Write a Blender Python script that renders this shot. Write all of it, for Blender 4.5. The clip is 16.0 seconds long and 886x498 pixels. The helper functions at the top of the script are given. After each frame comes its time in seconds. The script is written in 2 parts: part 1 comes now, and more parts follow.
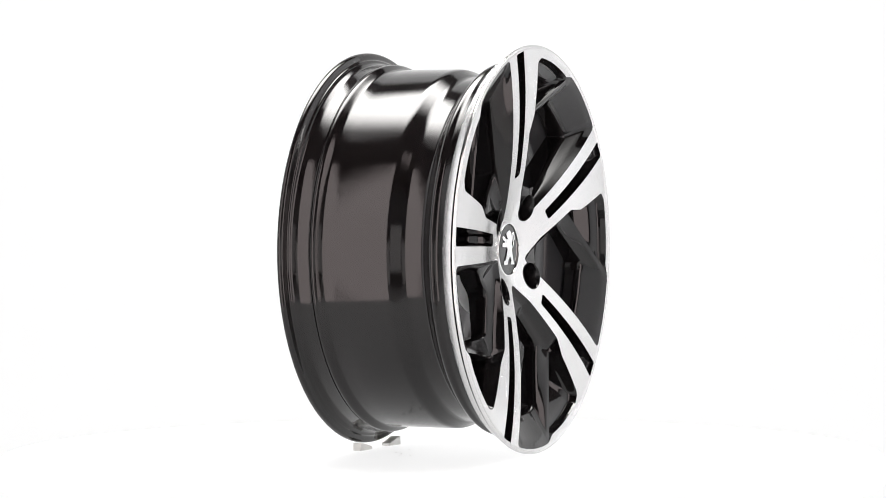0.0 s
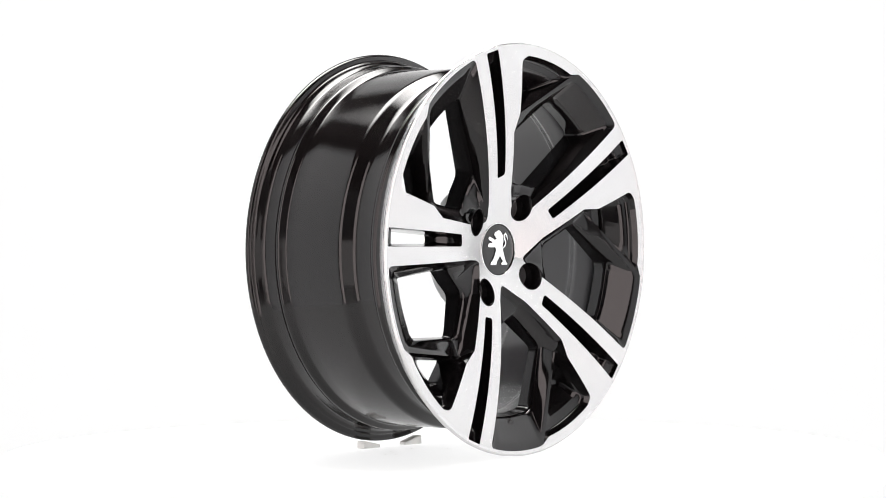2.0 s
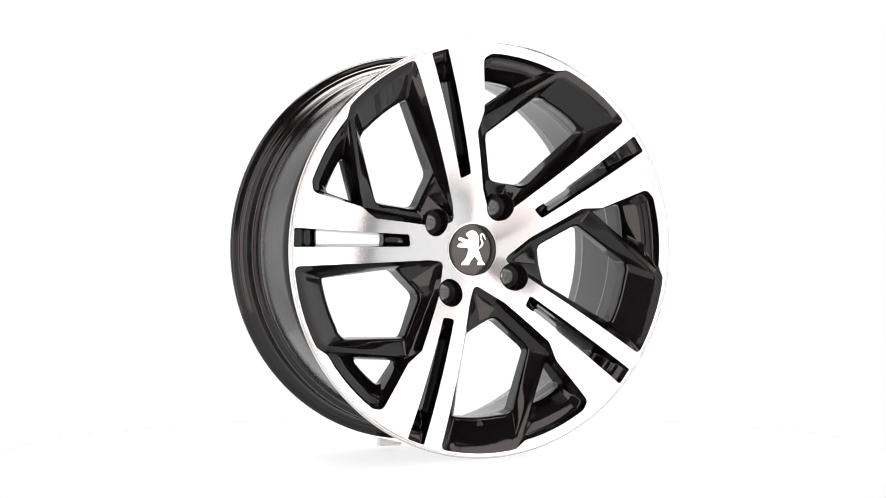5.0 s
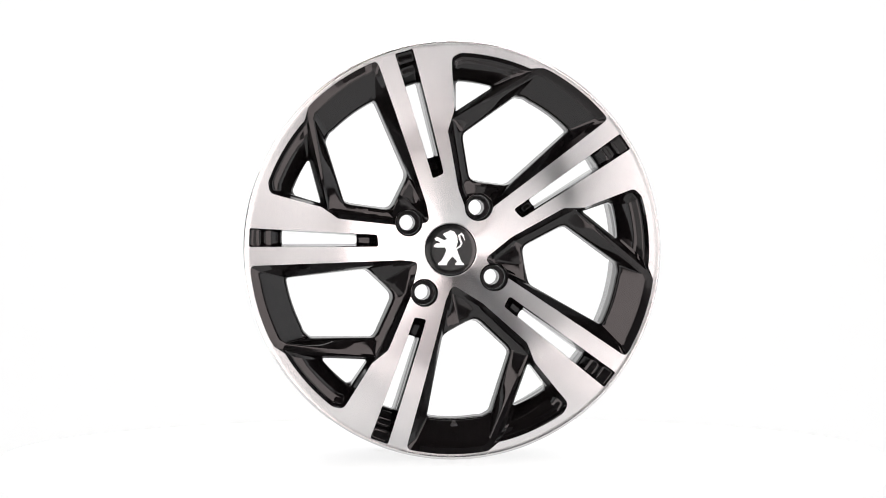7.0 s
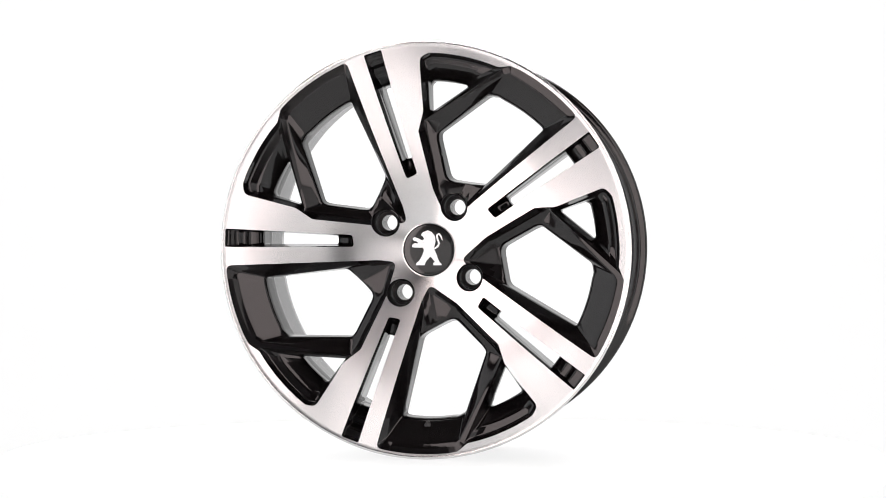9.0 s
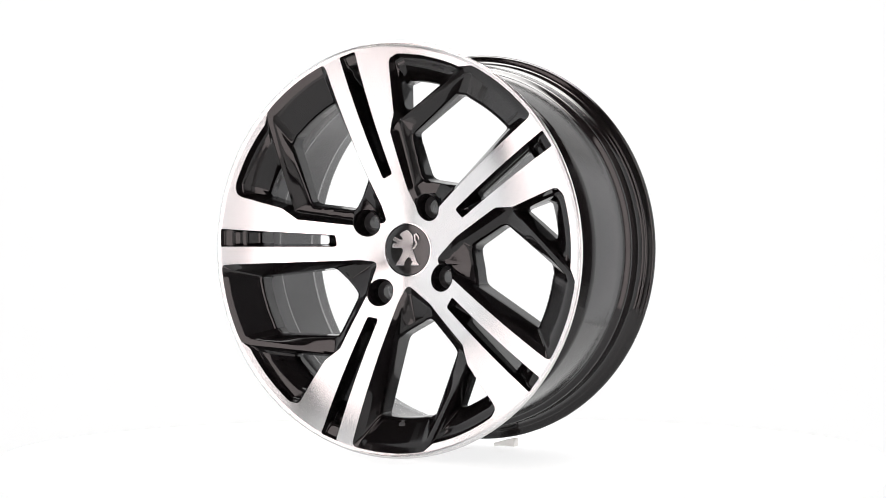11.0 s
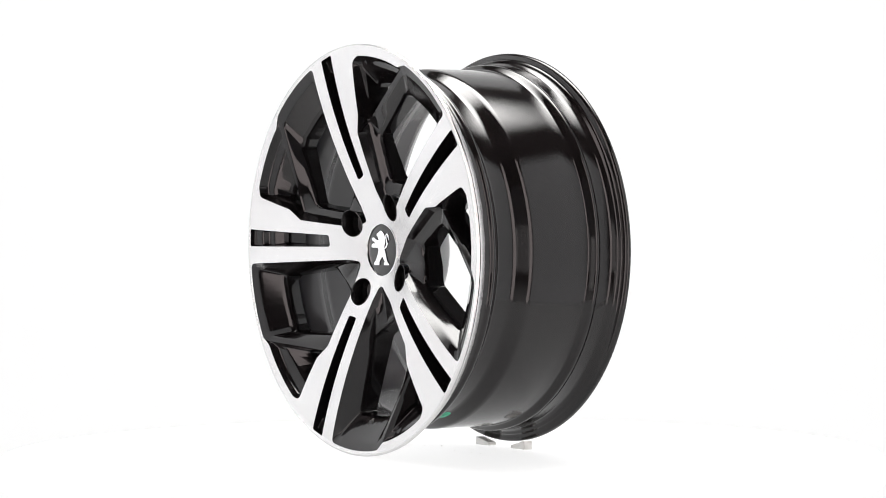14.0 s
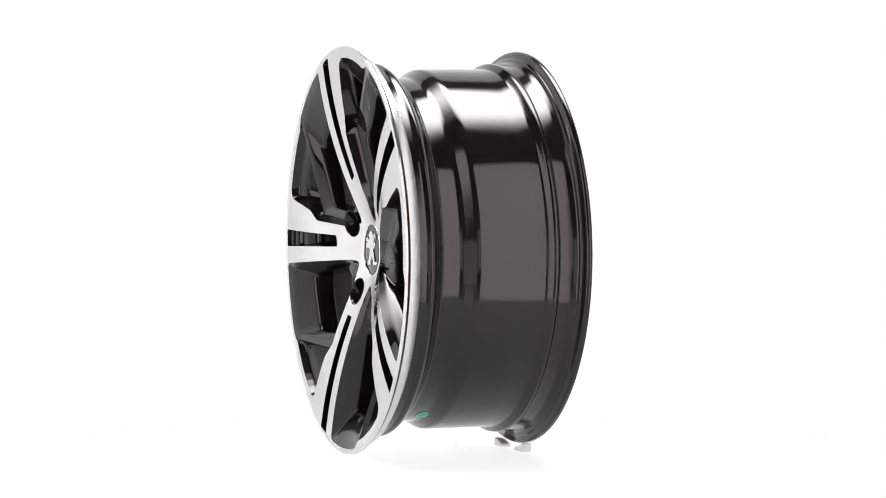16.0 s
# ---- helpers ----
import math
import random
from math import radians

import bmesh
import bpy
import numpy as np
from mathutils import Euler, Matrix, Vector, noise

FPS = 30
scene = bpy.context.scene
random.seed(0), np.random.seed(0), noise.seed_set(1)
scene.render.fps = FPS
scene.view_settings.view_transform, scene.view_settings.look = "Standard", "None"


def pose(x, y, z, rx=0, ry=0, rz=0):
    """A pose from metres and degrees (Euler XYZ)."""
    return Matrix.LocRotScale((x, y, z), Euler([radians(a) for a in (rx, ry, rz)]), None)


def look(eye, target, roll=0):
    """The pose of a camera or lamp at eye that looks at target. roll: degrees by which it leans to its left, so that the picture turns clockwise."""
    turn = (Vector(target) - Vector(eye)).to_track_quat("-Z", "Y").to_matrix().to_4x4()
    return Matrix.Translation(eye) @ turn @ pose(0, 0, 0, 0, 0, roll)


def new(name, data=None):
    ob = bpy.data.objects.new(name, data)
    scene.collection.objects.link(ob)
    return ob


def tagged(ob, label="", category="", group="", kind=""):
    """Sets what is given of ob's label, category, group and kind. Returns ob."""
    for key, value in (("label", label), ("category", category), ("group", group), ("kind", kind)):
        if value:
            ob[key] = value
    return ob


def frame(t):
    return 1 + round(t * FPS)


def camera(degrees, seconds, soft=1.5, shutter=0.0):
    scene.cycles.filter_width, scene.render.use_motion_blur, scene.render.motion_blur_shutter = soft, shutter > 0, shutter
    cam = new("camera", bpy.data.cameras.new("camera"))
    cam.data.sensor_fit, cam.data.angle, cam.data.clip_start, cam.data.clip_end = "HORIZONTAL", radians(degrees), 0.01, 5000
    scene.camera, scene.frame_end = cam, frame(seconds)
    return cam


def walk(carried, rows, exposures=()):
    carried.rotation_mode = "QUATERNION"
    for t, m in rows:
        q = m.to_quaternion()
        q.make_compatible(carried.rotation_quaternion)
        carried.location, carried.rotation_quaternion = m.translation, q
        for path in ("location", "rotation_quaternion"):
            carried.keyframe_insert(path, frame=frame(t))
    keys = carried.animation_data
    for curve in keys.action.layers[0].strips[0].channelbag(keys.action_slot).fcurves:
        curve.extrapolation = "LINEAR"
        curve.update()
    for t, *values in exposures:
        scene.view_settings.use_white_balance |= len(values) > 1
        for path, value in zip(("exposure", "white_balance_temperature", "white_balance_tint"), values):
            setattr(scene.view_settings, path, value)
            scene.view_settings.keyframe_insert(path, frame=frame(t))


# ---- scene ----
cam = camera(21.24, 16.0, soft=0.5)
EYE = (0.0, -2.6, 0.2315)
TURN = [(0.0, 63.5), (0.5, 59.56), (1.0, 55.57), (1.5, 51.5), (2.0, 47.33), (3.0, 38.77), (4.0, 30.16), (5.25, 19.3), (6.5, 8.52),
        (7.5, -0.01), (8.5, -8.4), (9.25, -14.8), (10.4, -24.6), (11.5, -34.03), (12.5, -42.78), (13.5, -51.59), (14.5, -60.17), (15.25, -66.3), (16.0, -72.38)]
VIEW = look(EYE, (EYE[0] + 0.000957, EYE[1] + 1.0, EYE[2] - 0.003794), -0.2)
walk(cam, [(0.0, VIEW), (16.0, VIEW)], exposures=[(0.0, 0.0), (16.0, 0.0)])


# ---- world and lights ----
world = bpy.data.worlds.new("studio_air")
world.use_nodes = True
world.node_tree.nodes["Background"].inputs[0].default_value = (0.5, 0.5, 0.5, 1)
world.node_tree.nodes["Background"].inputs[1].default_value = 0.05
scene.world = world


# ---- materials ----
def material(name, colour, rough=0.5, metal=0.0, coat=0.0):
    m = bpy.data.materials.new(name)
    m.use_nodes = True
    b = m.node_tree.nodes["Principled BSDF"]
    b.inputs["Base Color"].default_value = (*colour, 1)
    b.inputs["Roughness"].default_value = rough
    b.inputs["Metallic"].default_value = metal
    b.inputs["Coat Weight"].default_value = coat
    b.inputs["Coat Roughness"].default_value = 0.03
    return m


def nodes_of(m):
    return m.node_tree.nodes, m.node_tree.links, m.node_tree.nodes["Principled BSDF"]


def vary_rough(m, scale, low, high, stretch=(1, 1, 1), bump=0.0, fine=400.0):
    """Roughness that wanders between low and high, and a fine relief."""
    n, l, b = nodes_of(m)
    tc, mp = n.new("ShaderNodeTexCoord"), n.new("ShaderNodeMapping")
    mp.inputs["Scale"].default_value = stretch
    l.new(tc.outputs["Object"], mp.inputs[0])
    no, rg = n.new("ShaderNodeTexNoise"), n.new("ShaderNodeMapRange")
    no.inputs["Scale"].default_value = scale
    no.inputs["Detail"].default_value = 5
    rg.inputs["From Min"].default_value, rg.inputs["From Max"].default_value = 0.3, 0.7
    rg.inputs["To Min"].default_value, rg.inputs["To Max"].default_value = low, high
    l.new(mp.outputs[0], no.inputs["Vector"])
    l.new(no.outputs[0], rg.inputs[0])
    l.new(rg.outputs[0], b.inputs["Roughness"])
    if bump:
        f, bp = n.new("ShaderNodeTexNoise"), n.new("ShaderNodeBump")
        f.inputs["Scale"].default_value = fine
        f.inputs["Detail"].default_value = 3
        bp.inputs["Strength"].default_value, bp.inputs["Distance"].default_value = bump, 0.0004
        l.new(mp.outputs[0], f.inputs["Vector"])
        l.new(f.outputs[0], bp.inputs["Height"])
        l.new(bp.outputs[0], b.inputs["Normal"])
    return m


def lathe_marks(m, strength, rings, distance=0.00002):
    """Fine turning lines round the local Y axis: noise read by the radius and the depth alone."""
    n, l, b = nodes_of(m)
    tc, sp, cb = n.new("ShaderNodeTexCoord"), n.new("ShaderNodeSeparateXYZ"), n.new("ShaderNodeCombineXYZ")
    a, c, s, r = (n.new("ShaderNodeMath") for _ in range(4))
    a.operation = c.operation = "MULTIPLY"
    s.operation, r.operation = "ADD", "SQRT"
    l.new(tc.outputs["Object"], sp.inputs[0])
    for k, node in ((0, a), (2, c)):
        l.new(sp.outputs[k], node.inputs[0])
        l.new(sp.outputs[k], node.inputs[1])
    l.new(a.outputs[0], s.inputs[0])
    l.new(c.outputs[0], s.inputs[1])
    l.new(s.outputs[0], r.inputs[0])
    l.new(r.outputs[0], cb.inputs[0])
    l.new(sp.outputs[1], cb.inputs[1])
    no, bp = n.new("ShaderNodeTexNoise"), n.new("ShaderNodeBump")
    no.inputs["Scale"].default_value = rings
    no.inputs["Detail"].default_value = 4
    l.new(cb.outputs[0], no.inputs["Vector"])
    l.new(no.outputs[0], bp.inputs["Height"])
    bp.inputs["Strength"].default_value, bp.inputs["Distance"].default_value = strength, distance
    l.new(bp.outputs[0], b.inputs["Normal"])
    return m


def glowing(name, colour, strength, paint=0.2):
    m = bpy.data.materials.new(name)
    m.use_nodes = True
    b = m.node_tree.nodes["Principled BSDF"]
    b.inputs["Base Color"].default_value = (paint, paint, paint, 1)
    b.inputs["Emission Color"].default_value = (*colour, 1)
    b.inputs["Emission Strength"].default_value = strength
    return m


BLACK = vary_rough(material("gloss_black_lacquer", (0.0045, 0.0038, 0.004), 0.1, 0.0, 0.0), 30, 0.06, 0.10)
BARREL = vary_rough(material("black_barrel_lacquer", (0.005, 0.0041, 0.0041), 0.1), 18, 0.05, 0.08, stretch=(1, 6, 1), bump=0.05, fine=1500)
BARREL.node_tree.nodes["Principled BSDF"].inputs["IOR"].default_value = 1.43
BLACK.node_tree.nodes["Principled BSDF"].inputs["IOR"].default_value = 1.43
INNER = vary_rough(material("satin_black_inner_rim", (0.035, 0.034, 0.036), 0.15), 14, 0.10, 0.17, stretch=(1, 6, 1), bump=0.04, fine=900)
ALU = lathe_marks(vary_rough(material("diamond_cut_aluminium", (0.65, 0.645, 0.645), 0.25, 1.0, 0.0), 25, 0.225, 0.265), 0.25, 1600)
# the turning lines spread reflections outwards along the radius
alu_nodes, alu_links, alu_shader = nodes_of(ALU)
turned = alu_nodes.new("ShaderNodeTangent")
turned.direction_type, turned.axis = "RADIAL", "Y"
alu_links.new(turned.outputs[0], alu_shader.inputs["Tangent"])
alu_shader.inputs["Anisotropic"].default_value = 0.93
alu_shader.inputs["Anisotropic Rotation"].default_value = 0.25
CAST = vary_rough(material("bare_cast_aluminium", (0.68, 0.68, 0.68), 0.4, 0.3), 30, 0.35, 0.5, bump=0.15, fine=600)
SEAT = vary_rough(material("dark_grey_lacquer", (0.06, 0.058, 0.06), 0.25), 40, 0.2, 0.3)
CHROME = vary_rough(material("satin_chrome", (0.8, 0.8, 0.8), 0.15, 1.0), 60, 0.08, 0.16)
CAP = vary_rough(material("black_cap_plastic", (0.004, 0.004, 0.004), 0.15, 0.0, 0.2), 40, 0.12, 0.2)
RUBBER = vary_rough(material("black_rubber", (0.02, 0.02, 0.02), 0.6), 60, 0.5, 0.7)
GREEN = vary_rough(material("green_paper_sticker", (0.05, 0.42, 0.25), 0.5), 60, 0.4, 0.6)
PRINT = vary_rough(material("dark_green_print", (0.02, 0.2, 0.11), 0.5), 60, 0.4, 0.6)
TABLE = vary_rough(material("white_turntable_laminate", (0.86, 0.86, 0.86), 0.4), 12, 0.35, 0.5)
SCUFF = vary_rough(material("grey_scuff", (0.55, 0.54, 0.52), 0.7), 60, 0.6, 0.8)
CLEAR = material("frosted_clear_plastic", (0.95, 0.94, 0.91), 0.3)
CLEAR.node_tree.nodes["Principled BSDF"].inputs["Transmission Weight"].default_value = 0.4
WHITE = vary_rough(material("white_studio_paint", (0.8, 0.8, 0.8), 0.7), 4, 0.6, 0.8, bump=0.1, fine=60)
GREY = vary_rough(material("grey_studio_paint", (0.60, 0.615, 0.64), 0.8), 4, 0.7, 0.9, bump=0.1, fine=60)
DARK = vary_rough(material("dark_grey_studio_paint", (0.10, 0.095, 0.095), 0.8), 4, 0.7, 0.9, bump=0.1, fine=60)
# even emission stands in for the light on a bright white backdrop
GLOW_BACK = glowing("white_backdrop_own_glow", (1.0, 1.0, 1.0), 0.935, 0.01)
GLOW_TOP = glowing("overhead_diffuser", (1.0, 0.985, 0.965), 13.0)
# the lamp behind the overhead cloth makes its middle brighter than its rim
top_nodes, top_links, top_shader = nodes_of(GLOW_TOP)
cloth, spread, round_fall, fall = (top_nodes.new("ShaderNode" + k) for k in ("TexCoord", "Mapping", "TexGradient", "MapRange"))
spread.inputs["Scale"].default_value = (0.66, 1.15, 1.0)
round_fall.gradient_type = "SPHERICAL"
fall.interpolation_type = "SMOOTHSTEP"
fall.inputs["From Min"].default_value, fall.inputs["From Max"].default_value = 0.08, 0.6
fall.inputs["To Min"].default_value, fall.inputs["To Max"].default_value = 1.0, 20.0
for start, end in ((cloth.outputs["Object"], spread.inputs[0]), (spread.outputs[0], round_fall.inputs[0]), (round_fall.outputs["Fac"], fall.inputs[0]), (fall.outputs[0], top_shader.inputs["Emission Strength"])):
    top_links.new(start, end)
# glow added to the turntable top: lifts the wheel's shadow and keeps it white
GLOW_TABLE = glowing("white_top_added_glow", (1.0, 1.0, 1.0), 0.83, 0.11)
GLOW_FRONT = glowing("front_diffuser", (1.0, 0.945, 0.94), 1.2)
GLOW_REAR = glowing("rear_diffuser", (0.97, 0.98, 1.0), 1.0)
GLOW_SIDE = glowing("side_diffuser", (1.0, 0.86, 0.85), 3.0)


# ---- mesh helpers ----
def part(name, bm, mat, parent=None, label="", smooth=True):
    me = bpy.data.meshes.new(name)
    bmesh.ops.recalc_face_normals(bm, faces=bm.faces[:])
    for fc in bm.faces:
        fc.smooth = smooth
    bm.to_mesh(me)
    bm.free()
    if smooth:
        me.set_sharp_from_angle(angle=radians(38))
    me.materials.append(mat)
    ob = new(name, me)
    if parent:
        ob.parent = parent
    if label:
        tagged(ob, label)
    return ob


def box_bm(x0, x1, y0, y1, z0, z1, bevel=0.0):
    bm = bmesh.new()
    bmesh.ops.create_cube(bm, size=1.0)
    for w in bm.verts:
        w.co = Vector(((x0 + x1) / 2 + w.co.x * (x1 - x0), (y0 + y1) / 2 + w.co.y * (y1 - y0), (z0 + z1) / 2 + w.co.z * (z1 - z0)))
    if bevel:
        bmesh.ops.bevel(bm, geom=bm.edges[:], offset=bevel, segments=2, profile=0.5, affect="EDGES")
    return bm


def lathe_bm(profile, steps=192, closed=False):
    """Turn a profile of (y, radius) round the Y axis."""
    bm = bmesh.new()
    rings = []
    for y, r in profile:
        rings.append([bm.verts.new((r * math.cos(2 * math.pi * k / steps), y, r * math.sin(2 * math.pi * k / steps))) for k in range(steps)])
    pairs = list(zip(rings, rings[1:])) + ([(rings[-1], rings[0])] if closed else [])
    for a, b in pairs:
        for k in range(steps):
            bm.faces.new((a[k], a[(k + 1) % steps], b[(k + 1) % steps], b[k]))
    return bm


def soften(profile, radius=0.0015):
    """Round the corners of a profile by cutting each in three."""
    out = [profile[0]]
    for a, b, c in zip(profile, profile[1:], profile[2:]):
        va, vb, vc = Vector(a), Vector(b), Vector(c)
        ka, kc = min(0.4, radius / max((va - vb).length, 1e-6)), min(0.4, radius / max((vc - vb).length, 1e-6))
        p, q = vb.lerp(va, ka), vb.lerp(vc, kc)
        out += [tuple(p), tuple((p + q) / 4 + vb / 2), tuple(q)]
    return out + [profile[-1]]


# ---- the wheel's plan: polar (radius in mm, degrees clockwise from the spoke), seen from the front ----
# the turned face is a shallow dish: deep at the hub, level at the rim
FACE_FRONT, FACE_CURVE, FACE_LEVEL, LIP_FROM = 0.11437, 0.938, 0.2207, 0.2138


def face_depth(r):
    over = max(0.0, r - LIP_FROM)
    return -FACE_FRONT + FACE_CURVE * (r - FACE_LEVEL) ** 2 - 45 * over * over


def face_normal(co):
    """The turned face's own direction at a point of the wheel."""
    r = math.hypot(co.x, co.z)
    over = max(0.0, r - LIP_FROM)
    slope = 2 * FACE_CURVE * (r - FACE_LEVEL) - 90 * over
    return Vector((slope * co.x / r, -1.0, slope * co.z / r)).normalized()


def at(r, d):
    """Plan point in metres: X outward along the spoke, Y clockwise."""
    a = radians(d)
    return Vector((r * math.cos(a) / 1000, r * math.sin(a) / 1000))


def to_wheel(v, depth, spoke):
    """Plan point of the spoke that stands at that angle (degrees, counted anticlockwise) to the wheel's own space."""
    r, a = v.length, radians(spoke) - math.atan2(v.y, v.x)
    return Vector((r * math.cos(a), depth, r * math.sin(a)))


def fillet(corners, steps=5):
    """corners: (Vector2, depth, radius in m). A closed loop with rounded corners, the same count for each corner."""
    out = []
    n = len(corners)
    for i in range(n):
        (a, da, _), (b, db, rad), (c, dc, _) = corners[i - 1], corners[i], corners[(i + 1) % n]
        u, w = a - b, c - b
        lu, lw = u.length, w.length
        half = u.angle(w) / 2
        cut = min(rad / max(math.tan(half), 0.05), 0.45 * lu, 0.45 * lw)
        ku, kw = cut / lu, cut / lw
        p, q = b.lerp(a, ku), b.lerp(c, kw)
        dp, dq = db + (da - db) * ku, db + (dc - db) * kw
        for k in range(steps):
            s = k / (steps - 1)
            pt = p * (1 - s) ** 2 + b * 2 * s * (1 - s) + q * s * s
            out.append((pt, dp * (1 - s) ** 2 + db * 2 * s * (1 - s) + dq * s * s))
    return out


def enrich(loops, step=0.006):
    """Add the same points along the long sides of all loops; those of the first loop that lie on the face follow its dish."""
    out = [[] for _ in loops]
    count = len(loops[0])
    for k in range(count):
        pairs = [(lp[k], lp[(k + 1) % count]) for lp in loops]
        cuts = max(1, int(max((b[0] - a[0]).length for a, b in pairs) / step))
        for level, ((p, d), (q, e)) in enumerate(pairs):
            on_face = level == 0 and abs(d - face_depth(p.length)) < 0.0015 and abs(e - face_depth(q.length)) < 0.0015
            for i in range(cuts):
                v, depth = p.lerp(q, i / cuts), d + (e - d) * i / cuts
                out[level].append((v, face_depth(v.length) if on_face else depth))
    return out


def loft(bm, loops, spoke, soft=0.0034):
    """Join loops of equal count; each edge between two walls is eased by close loops, so that walls stay flat between."""
    rows = [[to_wheel(p, d, spoke) for p, d in lp] for lp in enrich(loops)]
    ease = lambda o, v, k: v.lerp(o, min(0.2 * k, k * soft / max((o - v).length, 1e-6)))
    cooked = [rows[0], [ease(o, v, 1.0) for v, o in zip(rows[0], rows[1])]]
    for before, pts, after in zip(rows, rows[1:], rows[2:]):
        fore = [ease(o, v, 1.0) for o, v in zip(before, pts)]
        aft = [ease(o, v, 1.0) for o, v in zip(after, pts)]
        cooked += [[ease(o, v, 2.0) for o, v in zip(before, pts)], fore, [(f + a) / 4 + v / 2 for f, a, v in zip(fore, aft, pts)], aft, [ease(o, v, 2.0) for o, v in zip(after, pts)]]
    cooked.append(rows[-1])
    rings = [[bm.verts.new(p) for p in ring] for ring in cooked]
    for a, b in zip(rings, rings[1:]):
        for k in range(len(a)):
            j = (k + 1) % len(a)
            bm.faces.new((a[k], a[j], b[j], b[k]))
    return rings


SPOKES = [180.0, 108.0, 36.0, -36.0, -108.0]
BOLTS = [(0.054, 147.2), (0.054, 57.4), (0.054, -32.8), (0.054, -122.8)]
BOLT_RING = 0.0142
BACK = -0.062


def face_edge(r, d, rad):
    return (at(r, d), face_depth(r / 1000), rad)


def low(r, d, depth, rad):
    return (at(r, d), depth / 1000, rad)


BIG_ARC, SMALL_ARC = 8, 6


def sweep(r, d0, d1, depth=None, count=BIG_ARC):
    """Corners along an arc between two others; without a depth they lie on the face."""
    out = []
    for k in range(1, count + 1):
        d = d0 + (d1 - d0) * k / (count + 1)
        out.append(face_edge(r, d, 0.02) if depth is None else low(r, d, depth, 0.02))
    return out


# the big five-sided opening of a window: at the face, at the pocket's floor, at the opening and at the back
def big_cell():
    top = [low(138.0, 17.6, -94.5, 0.004), low(208.0, 42.3, -112, 0.004), face_edge(214.6, 44.2, 0.003), *sweep(215.0, 44.2, 66.5), face_edge(215.3, 67.9, 0.009),
           face_edge(54.5, 60.8, 0.010), face_edge(37.0, 52.0, 0.006), face_edge(65, 24.2, 0.006), face_edge(126.3, 15.4, 0.002)]
    mid = [low(138, 19.0, -93.5, 0.004), low(203.0, 43.4, -110.5, 0.004), low(206.5, 45.2, -111.5, 0.004), *sweep(206.5, 45.2, 66.0, -111.5), low(206.0, 66.0, -110, 0.007),
           low(62, 58, -86, 0.006), low(46, 52.2, -80, 0.004), low(68, 28, -84, 0.006), low(127, 18.4, -94, 0.003)]
    gap = [low(124.5, 23.6, -88, 0.008), low(177.0, 40.6, -93, 0.008), low(179.6, 43.6, -93, 0.008), *sweep(178.8, 43.6, 62.8, -93), low(178.6, 62.8, -92, 0.012),
           low(91.0, 59.8, -82, 0.012), low(81.0, 47.5, -80, 0.012), low(76.5, 33.4, -80, 0.010), low(117, 24.1, -87, 0.008)]
    deep = [-74, -76, -76, *([-76] * BIG_ARC), -72, -60, -58, -60, -72]
    mid_point = sum((p for p, _, _ in gap), Vector((0, 0))) / len(gap)
    back = [(p.lerp(mid_point, 0.035), d / 1000, r) for (p, _, r), d in zip(gap, deep)]
    return [fillet(x) for x in (top, mid, gap, back)]


# the small three-sided opening beside the broad arm, with a stepped outer wall
def small_cell():
    top = [low(138.0, 17.6, -94.5, 0.004), face_edge(147, 18.2, 0.004), face_edge(203, 17.3, 0.008), face_edge(208.2, 20.2, 0.008), *sweep(208.2, 20.5, 41.0, count=SMALL_ARC),
           face_edge(208.0, 41.0, 0.003), low(208.0, 42.3, -112, 0.004)]
    mid = [low(141, 18.2, -93, 0.003), low(148, 19.2, -97, 0.004), low(201, 18.2, -105, 0.005), low(205.0, 20.9, -105, 0.005), *sweep(205.0, 20.9, 39.4, -105, SMALL_ARC),
           low(204.5, 39.4, -105, 0.003), low(205, 41.2, -109.0, 0.003)]
    ledge = [low(143, 19.2, -90, 0.002), low(149, 19.7, -92, 0.003), low(193, 19.0, -101, 0.004), low(195.5, 21.3, -101, 0.004), *sweep(195.5, 21.3, 36.5, -101, SMALL_ARC),
             low(195.5, 36.5, -102, 0.003), low(197, 38.6, -105, 0.002)]
    gap = [low(148, 20.2, -82, 0.002), low(150, 19.7, -82, 0.003), low(176, 19.4, -84, 0.003), low(180, 20.6, -84, 0.003), *sweep(180, 20.6, 31.6, -84, SMALL_ARC),
           low(180, 31.6, -85, 0.003), low(178, 32.2, -85, 0.002)]
    back = [(p, -0.072, r) for p, d, r in gap]
    return [fillet(x) for x in (top, mid, ledge, gap, back)]


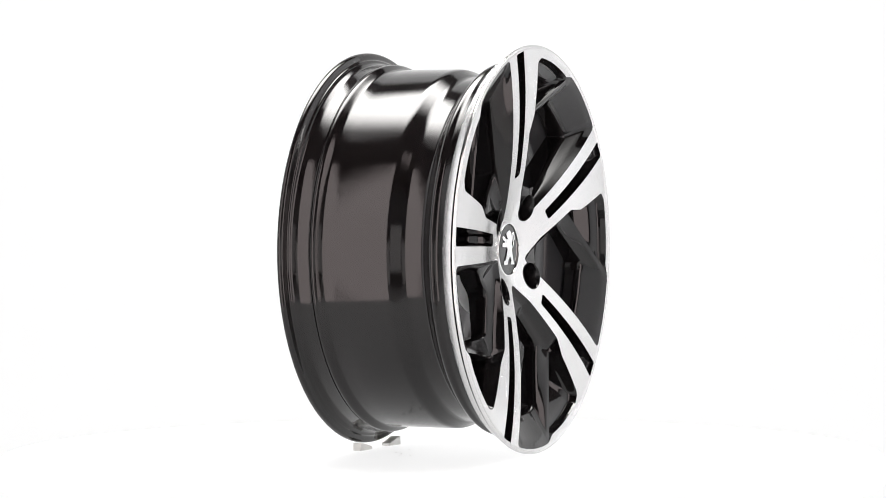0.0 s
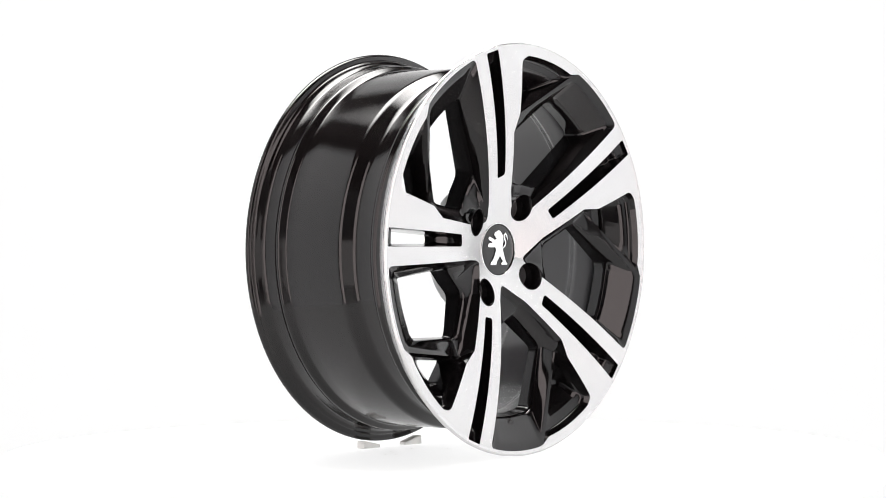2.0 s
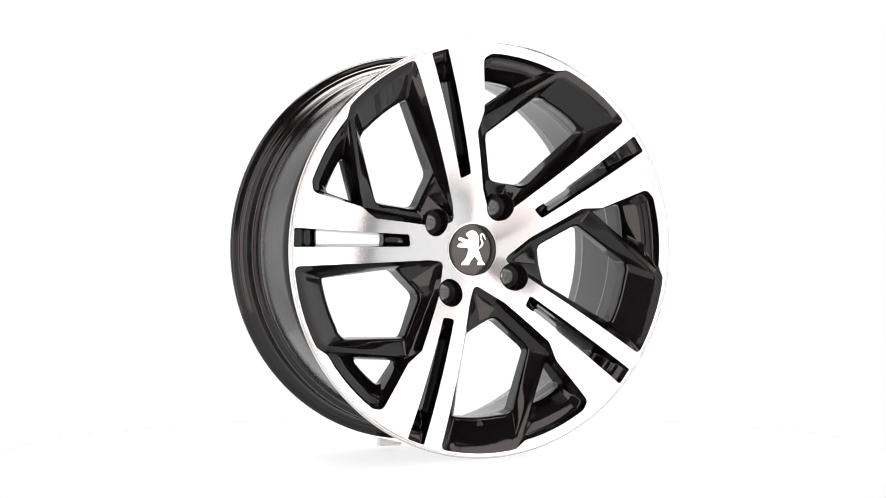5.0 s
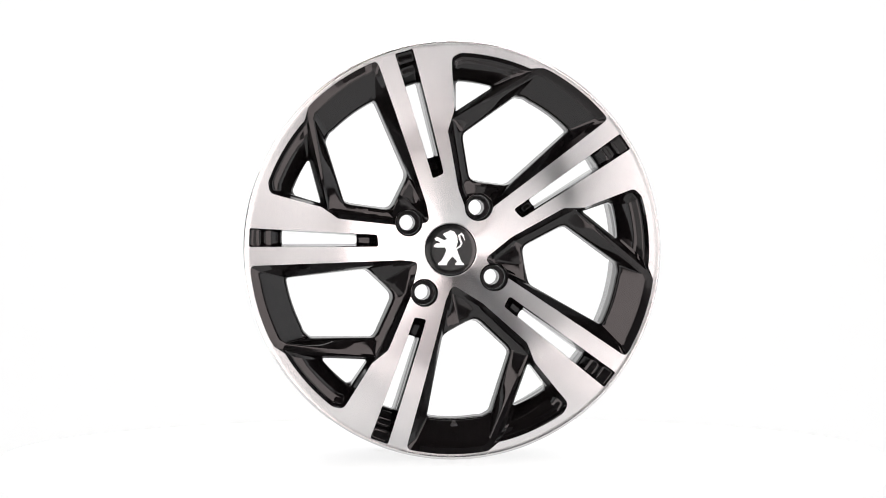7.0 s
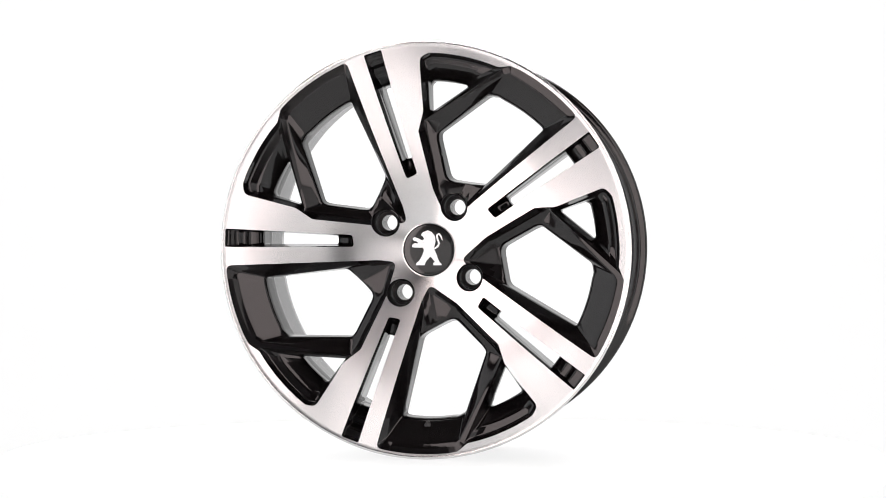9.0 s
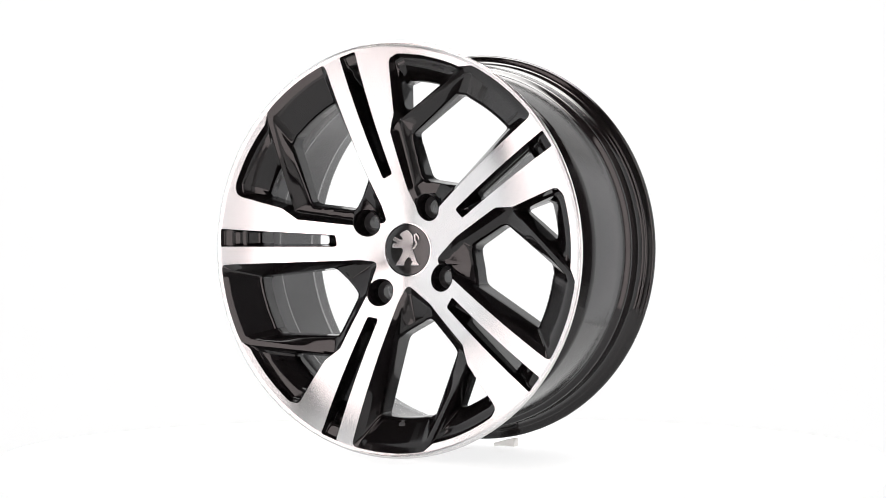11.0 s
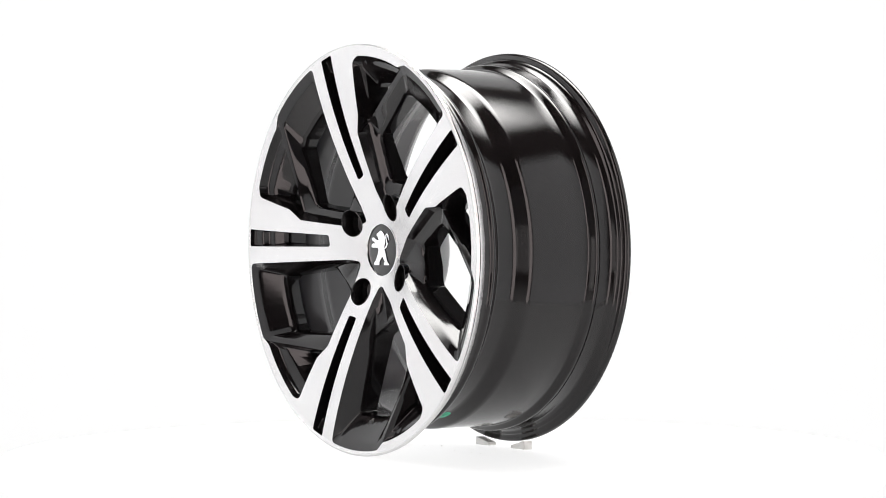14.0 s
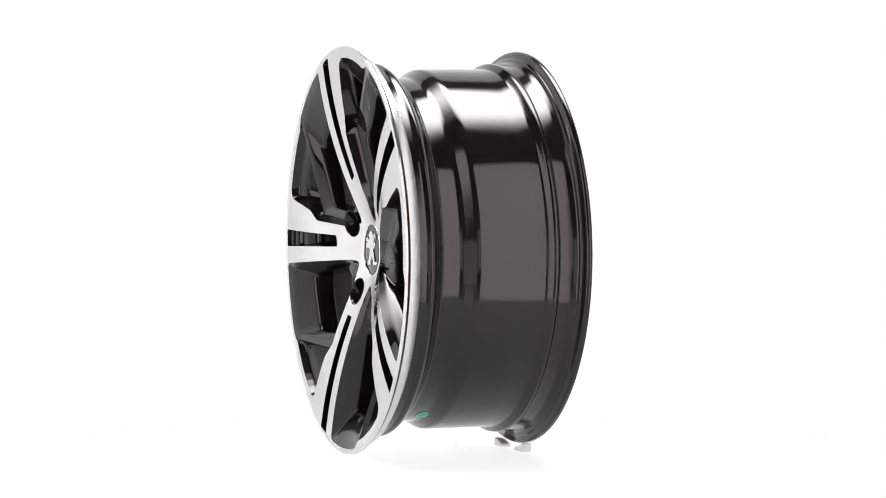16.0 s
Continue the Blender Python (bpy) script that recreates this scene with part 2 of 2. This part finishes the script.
def slot_loops():
    top = [(Vector((0.2148, 0.0241)), face_depth(0.219), 0.002), (Vector((0.0800, 0.0166)), face_depth(0.082), 0.003),
           (Vector((0.0783, 0.0038)), face_depth(0.0784), 0.003), (Vector((0.2154, 0.0044)), face_depth(0.218), 0.002)]
    mid = [(Vector((0.2140, 0.0231)), -0.108, 0.002), (Vector((0.0815, 0.0155)), -0.092, 0.003),
           (Vector((0.0798, 0.0050)), -0.092, 0.003), (Vector((0.2146, 0.0055)), -0.108, 0.002)]
    shelf = [(Vector((0.2040, 0.0223)), -0.1055, 0.003), (Vector((0.0830, 0.0154)), -0.087, 0.003),
             (Vector((0.0820, 0.0052)), -0.087, 0.003), (Vector((0.2040, 0.0058)), -0.1055, 0.003)]
    step = [(Vector((0.1985, 0.0219)), -0.0985, 0.003), (Vector((0.0870, 0.0153)), -0.082, 0.003),
            (Vector((0.0870, 0.0055)), -0.082, 0.003), (Vector((0.1985, 0.0060)), -0.0985, 0.003)]
    floor = [(Vector((0.1915, 0.0214)), -0.0965, 0.002), (Vector((0.0910, 0.0153)), -0.080, 0.003),
             (Vector((0.0910, 0.0058)), -0.080, 0.003), (Vector((0.1915, 0.0063)), -0.0965, 0.002)]
    gap = [(Vector((0.1800, 0.0208)), -0.086, 0.002), (Vector((0.1000, 0.0154)), -0.076, 0.003),
           (Vector((0.1000, 0.0064)), -0.076, 0.003), (Vector((0.1800, 0.0068)), -0.086, 0.002)]
    back = [(p, BACK, r) for p, d, r in gap]
    return [fillet(x) for x in (top, mid, shelf, step, floor, gap, back)]


def cut_bolts(bm, spare=0.0, sides=24):
    """Take the round bolt seats out of a skin."""
    for r, d in BOLTS:
        c = Vector((r * math.cos(radians(d)), 0, r * math.sin(radians(d))))
        rad = BOLT_RING + spare
        near = [f for f in bm.faces if min((Vector((v.co.x, 0, v.co.z)) - c).length for v in f.verts) < 0.06]
        if not near:
            continue
        for k in range(sides):
            a = 2 * math.pi * k / sides
            nrm = Vector((math.cos(a), 0, math.sin(a)))
            near = [f for f in bm.faces if (f.calc_center_median() - c).xz.length < 0.07]
            geom = list({e for f in near for e in f.edges} | set(near) | {v for f in near for v in f.verts})
            if geom:
                bmesh.ops.bisect_plane(bm, geom=geom, dist=1e-7, plane_co=c + nrm * rad, plane_no=nrm)
        gone = [f for f in bm.faces if (f.calc_center_median() - c).xz.length < rad * 0.995]
        bmesh.ops.delete(bm, geom=gone, context="FACES")


def machined_bm(spoke):
    """The turned face of one fifth of the wheel: arms, hub and rim band, on one shallow dish."""
    big, small, slot = big_cell()[0], small_cell()[0], slot_loops()[0]
    bm = bmesh.new()

    def ring(points):
        vs = [bm.verts.new((p.x, p.y, 0)) for p in points]
        es = [bm.edges.new((vs[i], vs[(i + 1) % len(vs)])) for i in range(len(vs))]
        return es
    n = 5
    # window edge along this spoke's clockwise side, from the hub to the rim
    own = [p for p, d in big[(BIG_ARC + 5) * n + 2:]] + [p for p, d in small[1 * n:(SMALL_ARC + 5) * n]]
    outer_own = [p for p, d in big[2 * n:(BIG_ARC + 3) * n + 3]]
    turn = Matrix.Rotation(radians(-72), 2)
    ahead = [turn @ p for p, d in big[(BIG_ARC + 3) * n + 2:(BIG_ARC + 5) * n + 3]]
    start, end = -20.0, 52.0
    pts = ahead + [at(29.0, start + k * (end - start) / 16) for k in range(17)] + own + outer_own
    rim_pts = [at(217.2, d) for d in np.linspace(math.degrees(math.atan2(outer_own[-1].y, outer_own[-1].x)), math.degrees(math.atan2(ahead[0].y, ahead[0].x)), 30)]
    pts += rim_pts
    edges = ring(pts) + ring([p for p, d in slot])
    bmesh.ops.triangle_fill(bm, use_beauty=True, use_dissolve=False, edges=edges)
    for axis, lo, hi in ((0, -0.06, 0.22), (1, -0.03, 0.21)):
        k = lo
        while k < hi:
            no = Vector((1, 0, 0)) if axis == 0 else Vector((0, 1, 0))
            bmesh.ops.bisect_plane(bm, geom=bm.faces[:] + bm.edges[:] + bm.verts[:], dist=1e-6, plane_co=no * k, plane_no=no)
            k += 0.009
    for k in range(27):
        a = radians(-8 + 3 * k)
        no = Vector((math.cos(a), math.sin(a), 0))
        far = [f for f in bm.faces if f.calc_center_median().length > 0.19 and abs(f.calc_center_median().angle(no)) < 0.12]
        geom = list({e for f in far for e in f.edges} | set(far) | {v for f in far for v in f.verts})
        if geom:
            bmesh.ops.bisect_plane(bm, geom=geom, dist=1e-6, plane_co=no * LIP_FROM * 0.9997, plane_no=no)
    for w in bm.verts:
        v = Vector((w.co.x, w.co.y))
        w.co = to_wheel(v, face_depth(v.length), spoke)
    cut_bolts(bm, 0.0004)
    return bm


def true_shading(ob):
    """Give a turned face the smooth shading of its dish."""
    ob.data.normals_split_custom_set_from_vertices([face_normal(v.co) for v in ob.data.vertices])
    return ob


# ---- setting: a small white studio round a raised turntable ----
FLOOR = -0.85


def setting():
    tagged(part("floor", box_bm(-3, 3, -4.2, 3, FLOOR - 0.1, FLOOR), WHITE), "white painted studio floor", "floor", kind="structure")
    tagged(part("ceiling", box_bm(-3.1, 3.1, -4.3, 3.1, 2.9, 3.0), DARK), "dark grey studio ceiling", "ceiling", kind="structure")
    tagged(part("wall_north", box_bm(-3.1, 3.1, 3.0, 3.1, FLOOR - 0.1, 2.9), DARK), "dark grey studio wall", "wall", kind="structure")
    tagged(part("wall_south", box_bm(-3.1, 3.1, -4.3, -4.2, FLOOR - 0.1, 2.9), GREY), "mid grey studio wall", "wall", kind="structure")
    tagged(part("wall_west", box_bm(-3.1, -3.0, -4.2, 3.0, FLOOR - 0.1, 2.9), DARK), "dark grey studio wall", "wall", kind="structure")
    tagged(part("wall_east", box_bm(3.0, 3.1, -4.2, 3.0, FLOOR - 0.1, 2.9), DARK), "dark grey studio wall", "wall", kind="structure")
    tagged(part("backdrop", box_bm(-2.6, 2.6, 2.2, 2.24, FLOOR + 0.005, 2.6), GLOW_BACK), "plain white backdrop with an even glow of its own", "backdrop", kind="structure")


def softbox(name, w, h, depth, mat, m, label):
    """A shallow black case with a glowing cloth, which faces its own -Z."""
    base = new(name)
    base.matrix_world = m
    part("diffuser", box_bm(-w / 2, w / 2, -h / 2, h / 2, -0.004, 0.0), mat, base, "white glowing diffuser cloth")
    part("case", box_bm(-w / 2 - 0.03, w / 2 + 0.03, -h / 2 - 0.03, h / 2 + 0.03, 0.004, depth, 0.01), DARK, base, "black fabric case")
    return tagged(base, label, "softbox")


def lights():
    top = softbox("overhead_softbox", 2.5, 1.35, 0.25, GLOW_TOP, pose(0, 0.40, 2.1), "large overhead softbox with a white diffuser")
    for x in (-0.9, 0.9):
        for y in (-0.5, 0.5):
            part("hanger", box_bm(x - 0.012, x + 0.012, y - 0.012, y + 0.012, 0.24, 0.81), DARK, top)
    for s in (-1, 1):
        softbox("rear_softbox", 2.5, 2.8, 0.2, GLOW_REAR, look((s * 1.80, 0.21, 0.58), (0, 0, 0.58)), "tall white softbox beside the backdrop")
        softbox("side_softbox", 0.72, 2.9, 0.2, GLOW_SIDE, look((s * 1.05, -1.21, 0.62), (0, 0, 0.62)), "tall standing softbox with a white diffuser")
    front = softbox("front_softbox", 1.35, 1.2, 0.2, GLOW_FRONT, look((0.99, -2.75, 0.20), (0.99, 0, 0.20)), "upright softbox beside the camera")
    foot = lathe_turn([(0.0, FLOOR + 0.03), (0.16, FLOOR + 0.025), (0.16, FLOOR), (0.0, FLOOR)])
    pole = lathe_turn([(0.0, -0.39), (0.014, -0.39), (0.014, FLOOR + 0.02), (0.0, FLOOR + 0.02)])
    for name, bm in (("stand_foot", foot), ("stand_pole", pole)):
        bmesh.ops.transform(bm, matrix=front.matrix_world.inverted() @ Matrix.Translation((0.99, -2.86, 0)), verts=bm.verts[:])
        part(name, bm, DARK, front)
    softbox("front_softbox", 1.6, 1.22, 0.2, GLOW_FRONT, look((-0.86, -2.75, -0.19), (-0.86, 0, -0.19)), "low wide softbox beside the camera")


def spin(base=Matrix()):
    """The turntable's rows, for what stands on it at the pose base."""
    return [(t, pose(0, 0, 0, 0, 0, a) @ base) for t, a in TURN]


def scuffs(base):
    """Faint rubbed marks on the top, round where wheels have stood."""
    rnd = random.Random(4)
    for cx, cy, spread, count in ((-0.01, -0.25, 0.035, 9), (-0.03, 0.02, 0.05, 8), (0.07, 0.03, 0.06, 6)):
        for _ in range(count):
            bm = bmesh.new()
            x, y, a = cx + rnd.uniform(-spread, spread), cy + rnd.uniform(-0.4, 0.4) * spread, rnd.uniform(-0.5, 0.5)
            length, thick = rnd.uniform(0.004, 0.016), rnd.uniform(0.0003, 0.0009)
            left, right = [], []
            for k in range(7):
                u = k / 6 - 0.5
                w = thick * (1 - 4 * u * u) + 0.0001
                px, py = x + u * length * math.cos(a), y + u * length * math.sin(a) + 0.002 * math.sin(5 * u + x * 90)
                left.append(bm.verts.new((px, py - w, 0.0002)))
                right.append(bm.verts.new((px, py + w, 0.0002)))
            for k in range(6):
                bm.faces.new((left[k], left[k + 1], right[k + 1], right[k]))
            part("scuff", bm, SCUFF, base)


def make_wedges():
    """Two pale wedges that keep the back flange from rolling."""
    out = []
    for s, off, top in ((-1, 0.0, 0.0088), (1, 0.006, 0.0096)):
        bm = bmesh.new()
        prof = [(0.018 + off, 0.0), (0.044 + off, 0.0), (0.044 + off, top - 0.0003), (0.041 + off, top), (0.018 + off, 0.0035)]
        a = [bm.verts.new((s * x, 0.0765, z)) for x, z in prof]
        b = [bm.verts.new((s * x, 0.0870, z)) for x, z in prof]
        bm.faces.new(a)
        bm.faces.new(b[::-1])
        for k in range(5):
            bm.faces.new((a[k], a[(k + 1) % 5], b[(k + 1) % 5], b[k]))
        bmesh.ops.recalc_face_normals(bm, faces=bm.faces[:])
        bmesh.ops.bevel(bm, geom=bm.edges[:], offset=0.0006, segments=2, profile=0.5, affect="EDGES")
        out.append(tagged(part("wedge", bm, CLEAR), "small pale translucent plastic wedge under the rim", "wedge", "wedges under the wheel"))
    return out


def make_turntable():
    base = new("turntable")
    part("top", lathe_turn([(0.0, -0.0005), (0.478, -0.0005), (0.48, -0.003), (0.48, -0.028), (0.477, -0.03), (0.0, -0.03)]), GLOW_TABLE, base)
    scuffs(base)
    part("column", lathe_turn([(0.0, -0.03), (0.12, -0.03), (0.12, FLOOR + 0.03), (0.3, FLOOR + 0.02), (0.3, FLOOR), (0.0, FLOOR)]), WHITE, base)
    return tagged(base, "round white laminate turntable under the wheel, with a glow added to its top", "turntable")


def lathe_turn(profile):
    """The same as a lathe, round Z: profile of (radius, z)."""
    bm = lathe_bm([(z, max(r, 1e-4)) for r, z in profile], 96)
    for w in bm.verts:
        w.co = Vector((w.co.x, w.co.z, w.co.y))
    return bm


WHEEL_AT = Matrix.Translation((0.0023, 0.0, 0.2315 - 0.0096)) @ Matrix(((0.9995, -0.03177, 0.00036, 0), (0.03178, 0.99943, -0.01142, 0), (0, 0.01143, 0.99993, 0), (0, 0, 0, 1)))


def make_wheel():
    base = new("alloy_wheel")
    edge = face_depth(0.2172)
    outer = [(0.0886, 0.2125), (0.0888, 0.2152), (0.0873, 0.2168), (0.0840, 0.2167), (0.0822, 0.2150), (0.0812, 0.2122), (0.0798, 0.2092), (0.0786, 0.2086), (0.0768, 0.2056), (0.0750, 0.2044),
             (0.0722, 0.2027), (0.0580, 0.2013), (0.0566, 0.2030), (0.0525, 0.2031), (0.0500, 0.2006), (0.0462, 0.1971), (0.0300, 0.1970), (-0.0270, 0.1965), (-0.0310, 0.1955),
             (-0.0410, 0.1880), (-0.0450, 0.1868), (-0.0640, 0.1868), (-0.0668, 0.1882), (-0.0745, 0.1985), (-0.0775, 0.2010), (-0.0800, 0.2024), (-0.0825, 0.2024), (-0.0845, 0.2012), (-0.0865, 0.2008),
             (-0.0985, 0.2028), (-0.1015, 0.2038), (-0.1045, 0.2060), (-0.1065, 0.2110), (-0.1085, 0.2160), (-0.1105, 0.2190), (-0.1128, 0.2206)]
    inner = [(-0.0900, 0.1960), (-0.0760, 0.1900), (-0.0700, 0.1830), (-0.0470, 0.1815), (-0.0420, 0.1828), (-0.0310, 0.1905), (-0.0270, 0.1915), (0.0400, 0.1925), (0.0440, 0.1938),
             (0.0500, 0.1965), (0.0700, 0.1985), (0.0760, 0.2010), (0.0886, 0.2125)]
    part("rim", lathe_bm(soften(outer), 256), BARREL, base, "gloss black lacquered rim barrel")
    part("inner_rim", lathe_bm(soften(inner), 192), INNER, base, "satin black inside of the rim")
    lip = [(-0.1128, 0.2206), (edge + 0.0008, 0.2205), (edge + 0.0003, 0.2200), (edge, 0.2192), (edge - 0.0003, 0.2187), (edge - 0.0004, 0.2182), (edge - 0.0002, 0.2177), (edge, 0.2172), (-0.1100, 0.2168), (-0.1000, 0.2120), (-0.0900, 0.1960)]
    part("rim_lip", lathe_bm(lip, 256), ALU, base, "bright diamond-cut rim edge")
    n = 5
    for a in SPOKES:
        bm = bmesh.new()
        loft(bm, slot_loops(), a)
        spoke = part("spoke", bm, BLACK, base, "black slotted spoke with a bright machined face")
        true_shading(part("machined_face", machined_bm(a), ALU, spoke, "diamond-cut bare aluminium face"))
        bm = bmesh.new()
        big, small = big_cell(), small_cell()
        loft(bm, big, a)
        loft(bm, small, a)
        b0, s0 = big[0], small[0]
        b7, s4, s5 = (BIG_ARC + 7) * n, (SMALL_ARC + 4) * n, (SMALL_ARC + 5) * n
        for patch in (b0[b7 + 2:] + b0[:n] + s0[:n] + s0[n:n + 3], s0[s4 + 2:] + b0[n:2 * n] + b0[2 * n:2 * n + 3]):
            fc = bm.faces.new([bm.verts.new(to_wheel(p, d + 0.0003, a)) for p, d in patch])
            bmesh.ops.triangulate(bm, faces=[fc])
        cut_bolts(bm)
        part("web", bm, BLACK, base, "gloss black branching web between spokes")
    hub(base)
    base.matrix_world = WHEEL_AT
    return tagged(base, "black alloy wheel with five bright machined split spokes", "wheel")


def hub(base):
    for r, d in BOLTS:
        c = Vector((r * math.cos(radians(d)), 0, r * math.sin(radians(d))))
        bm = lathe_bm([(face_depth(0.054) - 0.0002, BOLT_RING + 0.0006), (face_depth(0.054) - 0.0006, BOLT_RING), (face_depth(0.054) + 0.001, BOLT_RING - 0.001), (-0.0735, BOLT_RING - 0.0016),
                       (-0.072, BOLT_RING - 0.002)], 48)
        bmesh.ops.translate(bm, verts=bm.verts[:], vec=c)
        for w in bm.verts:
            if w.co.y < -0.08:
                w.co.y += face_depth(math.hypot(w.co.x, w.co.z)) - face_depth(0.054)
        hole = part("bolt_hole", bm, BLACK, base, "deep round black bolt hole")
        bm = lathe_bm([(-0.072, BOLT_RING - 0.002), (-0.0705, BOLT_RING - 0.0032), (-0.0665, 0.0092), (-0.066, 0.0084), (-0.039, 0.0084)], 48)
        bmesh.ops.translate(bm, verts=bm.verts[:], vec=c)
        part("bolt_seat", bm, SEAT, hole, "dark grey conical bolt seat")
    cap = part("centre_cap", lathe_bm([(-0.068, 0.0290), (-0.0790, 0.0290), (-0.0798, 0.0284), (-0.0800, 0.0276), (-0.0792, 0.0270), (-0.0795, 0.0262), (-0.0799, 0.02), (-0.0801, 0.0001)], 96),
               CAP, base, "round black centre cap")
    part("cap_ring", lathe_bm([(-0.0770, 0.0293), (-0.0797, 0.0292), (-0.0805, 0.0286), (-0.0806, 0.0280), (-0.0798, 0.0276)], 96), CHROME, cap, "thin satin metal ring")
    emblem(cap)
    pad = [(-0.0620, 0.0720), (-0.0420, 0.0715), (-0.0400, 0.0700), (-0.0395, 0.0660), (-0.0395, 0.0335), (-0.0420, 0.0325), (-0.0780, 0.0325)]
    bm = lathe_bm(soften(pad), 96)
    cut_bolts(bm, 0.0085 - BOLT_RING, 16)
    part("mounting_pad", bm, CAST, base, "bare cast aluminium mounting pad behind the spokes")
    valve = lathe_bm([(-0.0985, 0.0001), (-0.0985, 0.0032), (-0.0978, 0.0040), (-0.0955, 0.0042), (-0.095, 0.0055), (-0.088, 0.0060)], 24)
    bmesh.ops.translate(valve, verts=valve.verts[:], vec=(0.001, 0.0, -0.1865))
    part("valve", valve, RUBBER, base, "short black rubber valve")
    sticker(base)
    return cap


def emblem(cap):
    """A plain upright silver figure on the cap, with a curled strip behind it."""
    body = [(-1, 36), (6, 33), (12, 25), (13, 14), (9, 3), (14, -6), (19, -22), (25, -26), (23, -28), (8, -28), (8, -24), (12, -21), (3, -11), (-6, -21), (-7, -28), (-24, -28), (-23, -23),
            (-17, -20), (-11, -9), (-8, 0), (-11, 5), (-25, 4), (-31, 5), (-31, 9), (-26, 13), (-19, 11), (-20, 15), (-28, 17), (-30, 21), (-26, 24), (-19, 21), (-12, 17), (-6, 20), (-11, 23),
            (-10, 25), (-15, 27), (-12, 31)]
    bm = bmesh.new()

    def slab(points):
        k = 0.00059
        base_y, top_y = -0.0792, -0.0811
        a = [bm.verts.new((x * k, base_y, z * k)) for x, z in points]
        b = [bm.verts.new((x * k, top_y, z * k)) for x, z in points]
        bm.faces.new(a[::-1])
        bm.faces.new(b)
        for i in range(len(a)):
            j = (i + 1) % len(a)
            bm.faces.new((a[i], a[j], b[j], b[i]))
    slab(body)
    curl = [(10, 2), (17, 6), (20, 12), (16, 19), (15, 27), (19, 30), (23, 25), (25, 17)]
    left, right = [], []
    for i, (x, z) in enumerate(curl):
        x0, z0 = curl[max(0, i - 1)]
        x1, z1 = curl[min(len(curl) - 1, i + 1)]
        d = Vector((x1 - x0, z1 - z0)).normalized() * (1.6 if i < 7 else 0.6)
        left.append((x - d.y, z + d.x))
        right.append((x + d.y, z - d.x))
    slab(left + right[::-1])
    bmesh.ops.bevel(bm, geom=[e for e in bm.edges if all(v.co.y < -0.0808 for v in e.verts)], offset=0.00035, segments=2, profile=0.5, affect="EDGES")
    return part("emblem", bm, CHROME, cap, "raised silver emblem", smooth=False)


def sticker(base):
    """A small oval paper sticker that follows the rim's well, with two lines of unreadable print."""
    def on_well(a, y, lift):
        r = 0.1872 + 0.3 * max(0.0, y + 0.0445) + lift
        return Vector((r * math.cos(radians(a)), y, r * math.sin(radians(a))))
    bm = bmesh.new()
    rings = [[bm.verts.new(on_well(-70.8 + 3.2 * s * math.cos(k * math.pi / 16), -0.0462 + 0.0072 * s * math.sin(k * math.pi / 16), 0.0)) for k in range(32)] for s in (0.3, 0.6, 0.85, 1.0)]
    for a, b in zip(rings, rings[1:]):
        for k in range(32):
            bm.faces.new((a[k], a[(k + 1) % 32], b[(k + 1) % 32], b[k]))
    bm.faces.new(rings[0])
    tag = part("sticker", bm, GREEN, base, "small oval green paper sticker")
    for y, half in ((-0.0482, 1.6), (-0.0445, 1.9)):
        bm = bmesh.new()
        for k in range(6):
            a0 = -70.8 - half + 2 * half * k / 6
            bm.faces.new([bm.verts.new(on_well(a, v, 0.0002)) for a, v in ((a0, y - 0.0008), (a0 + half * 0.24, y - 0.0008), (a0 + half * 0.24, y + 0.0008), (a0, y + 0.0008))])
        part("print_bar", bm, PRINT, tag, "dark green line of print")


def motions(things):
    for ob in things:
        walk(ob, spin(ob.matrix_world.copy()))


setting()
lights()
turntable = make_turntable()
wheel = make_wheel()
wedges = make_wedges()
bpy.context.view_layer.update()
motions((turntable, wheel, *wedges))
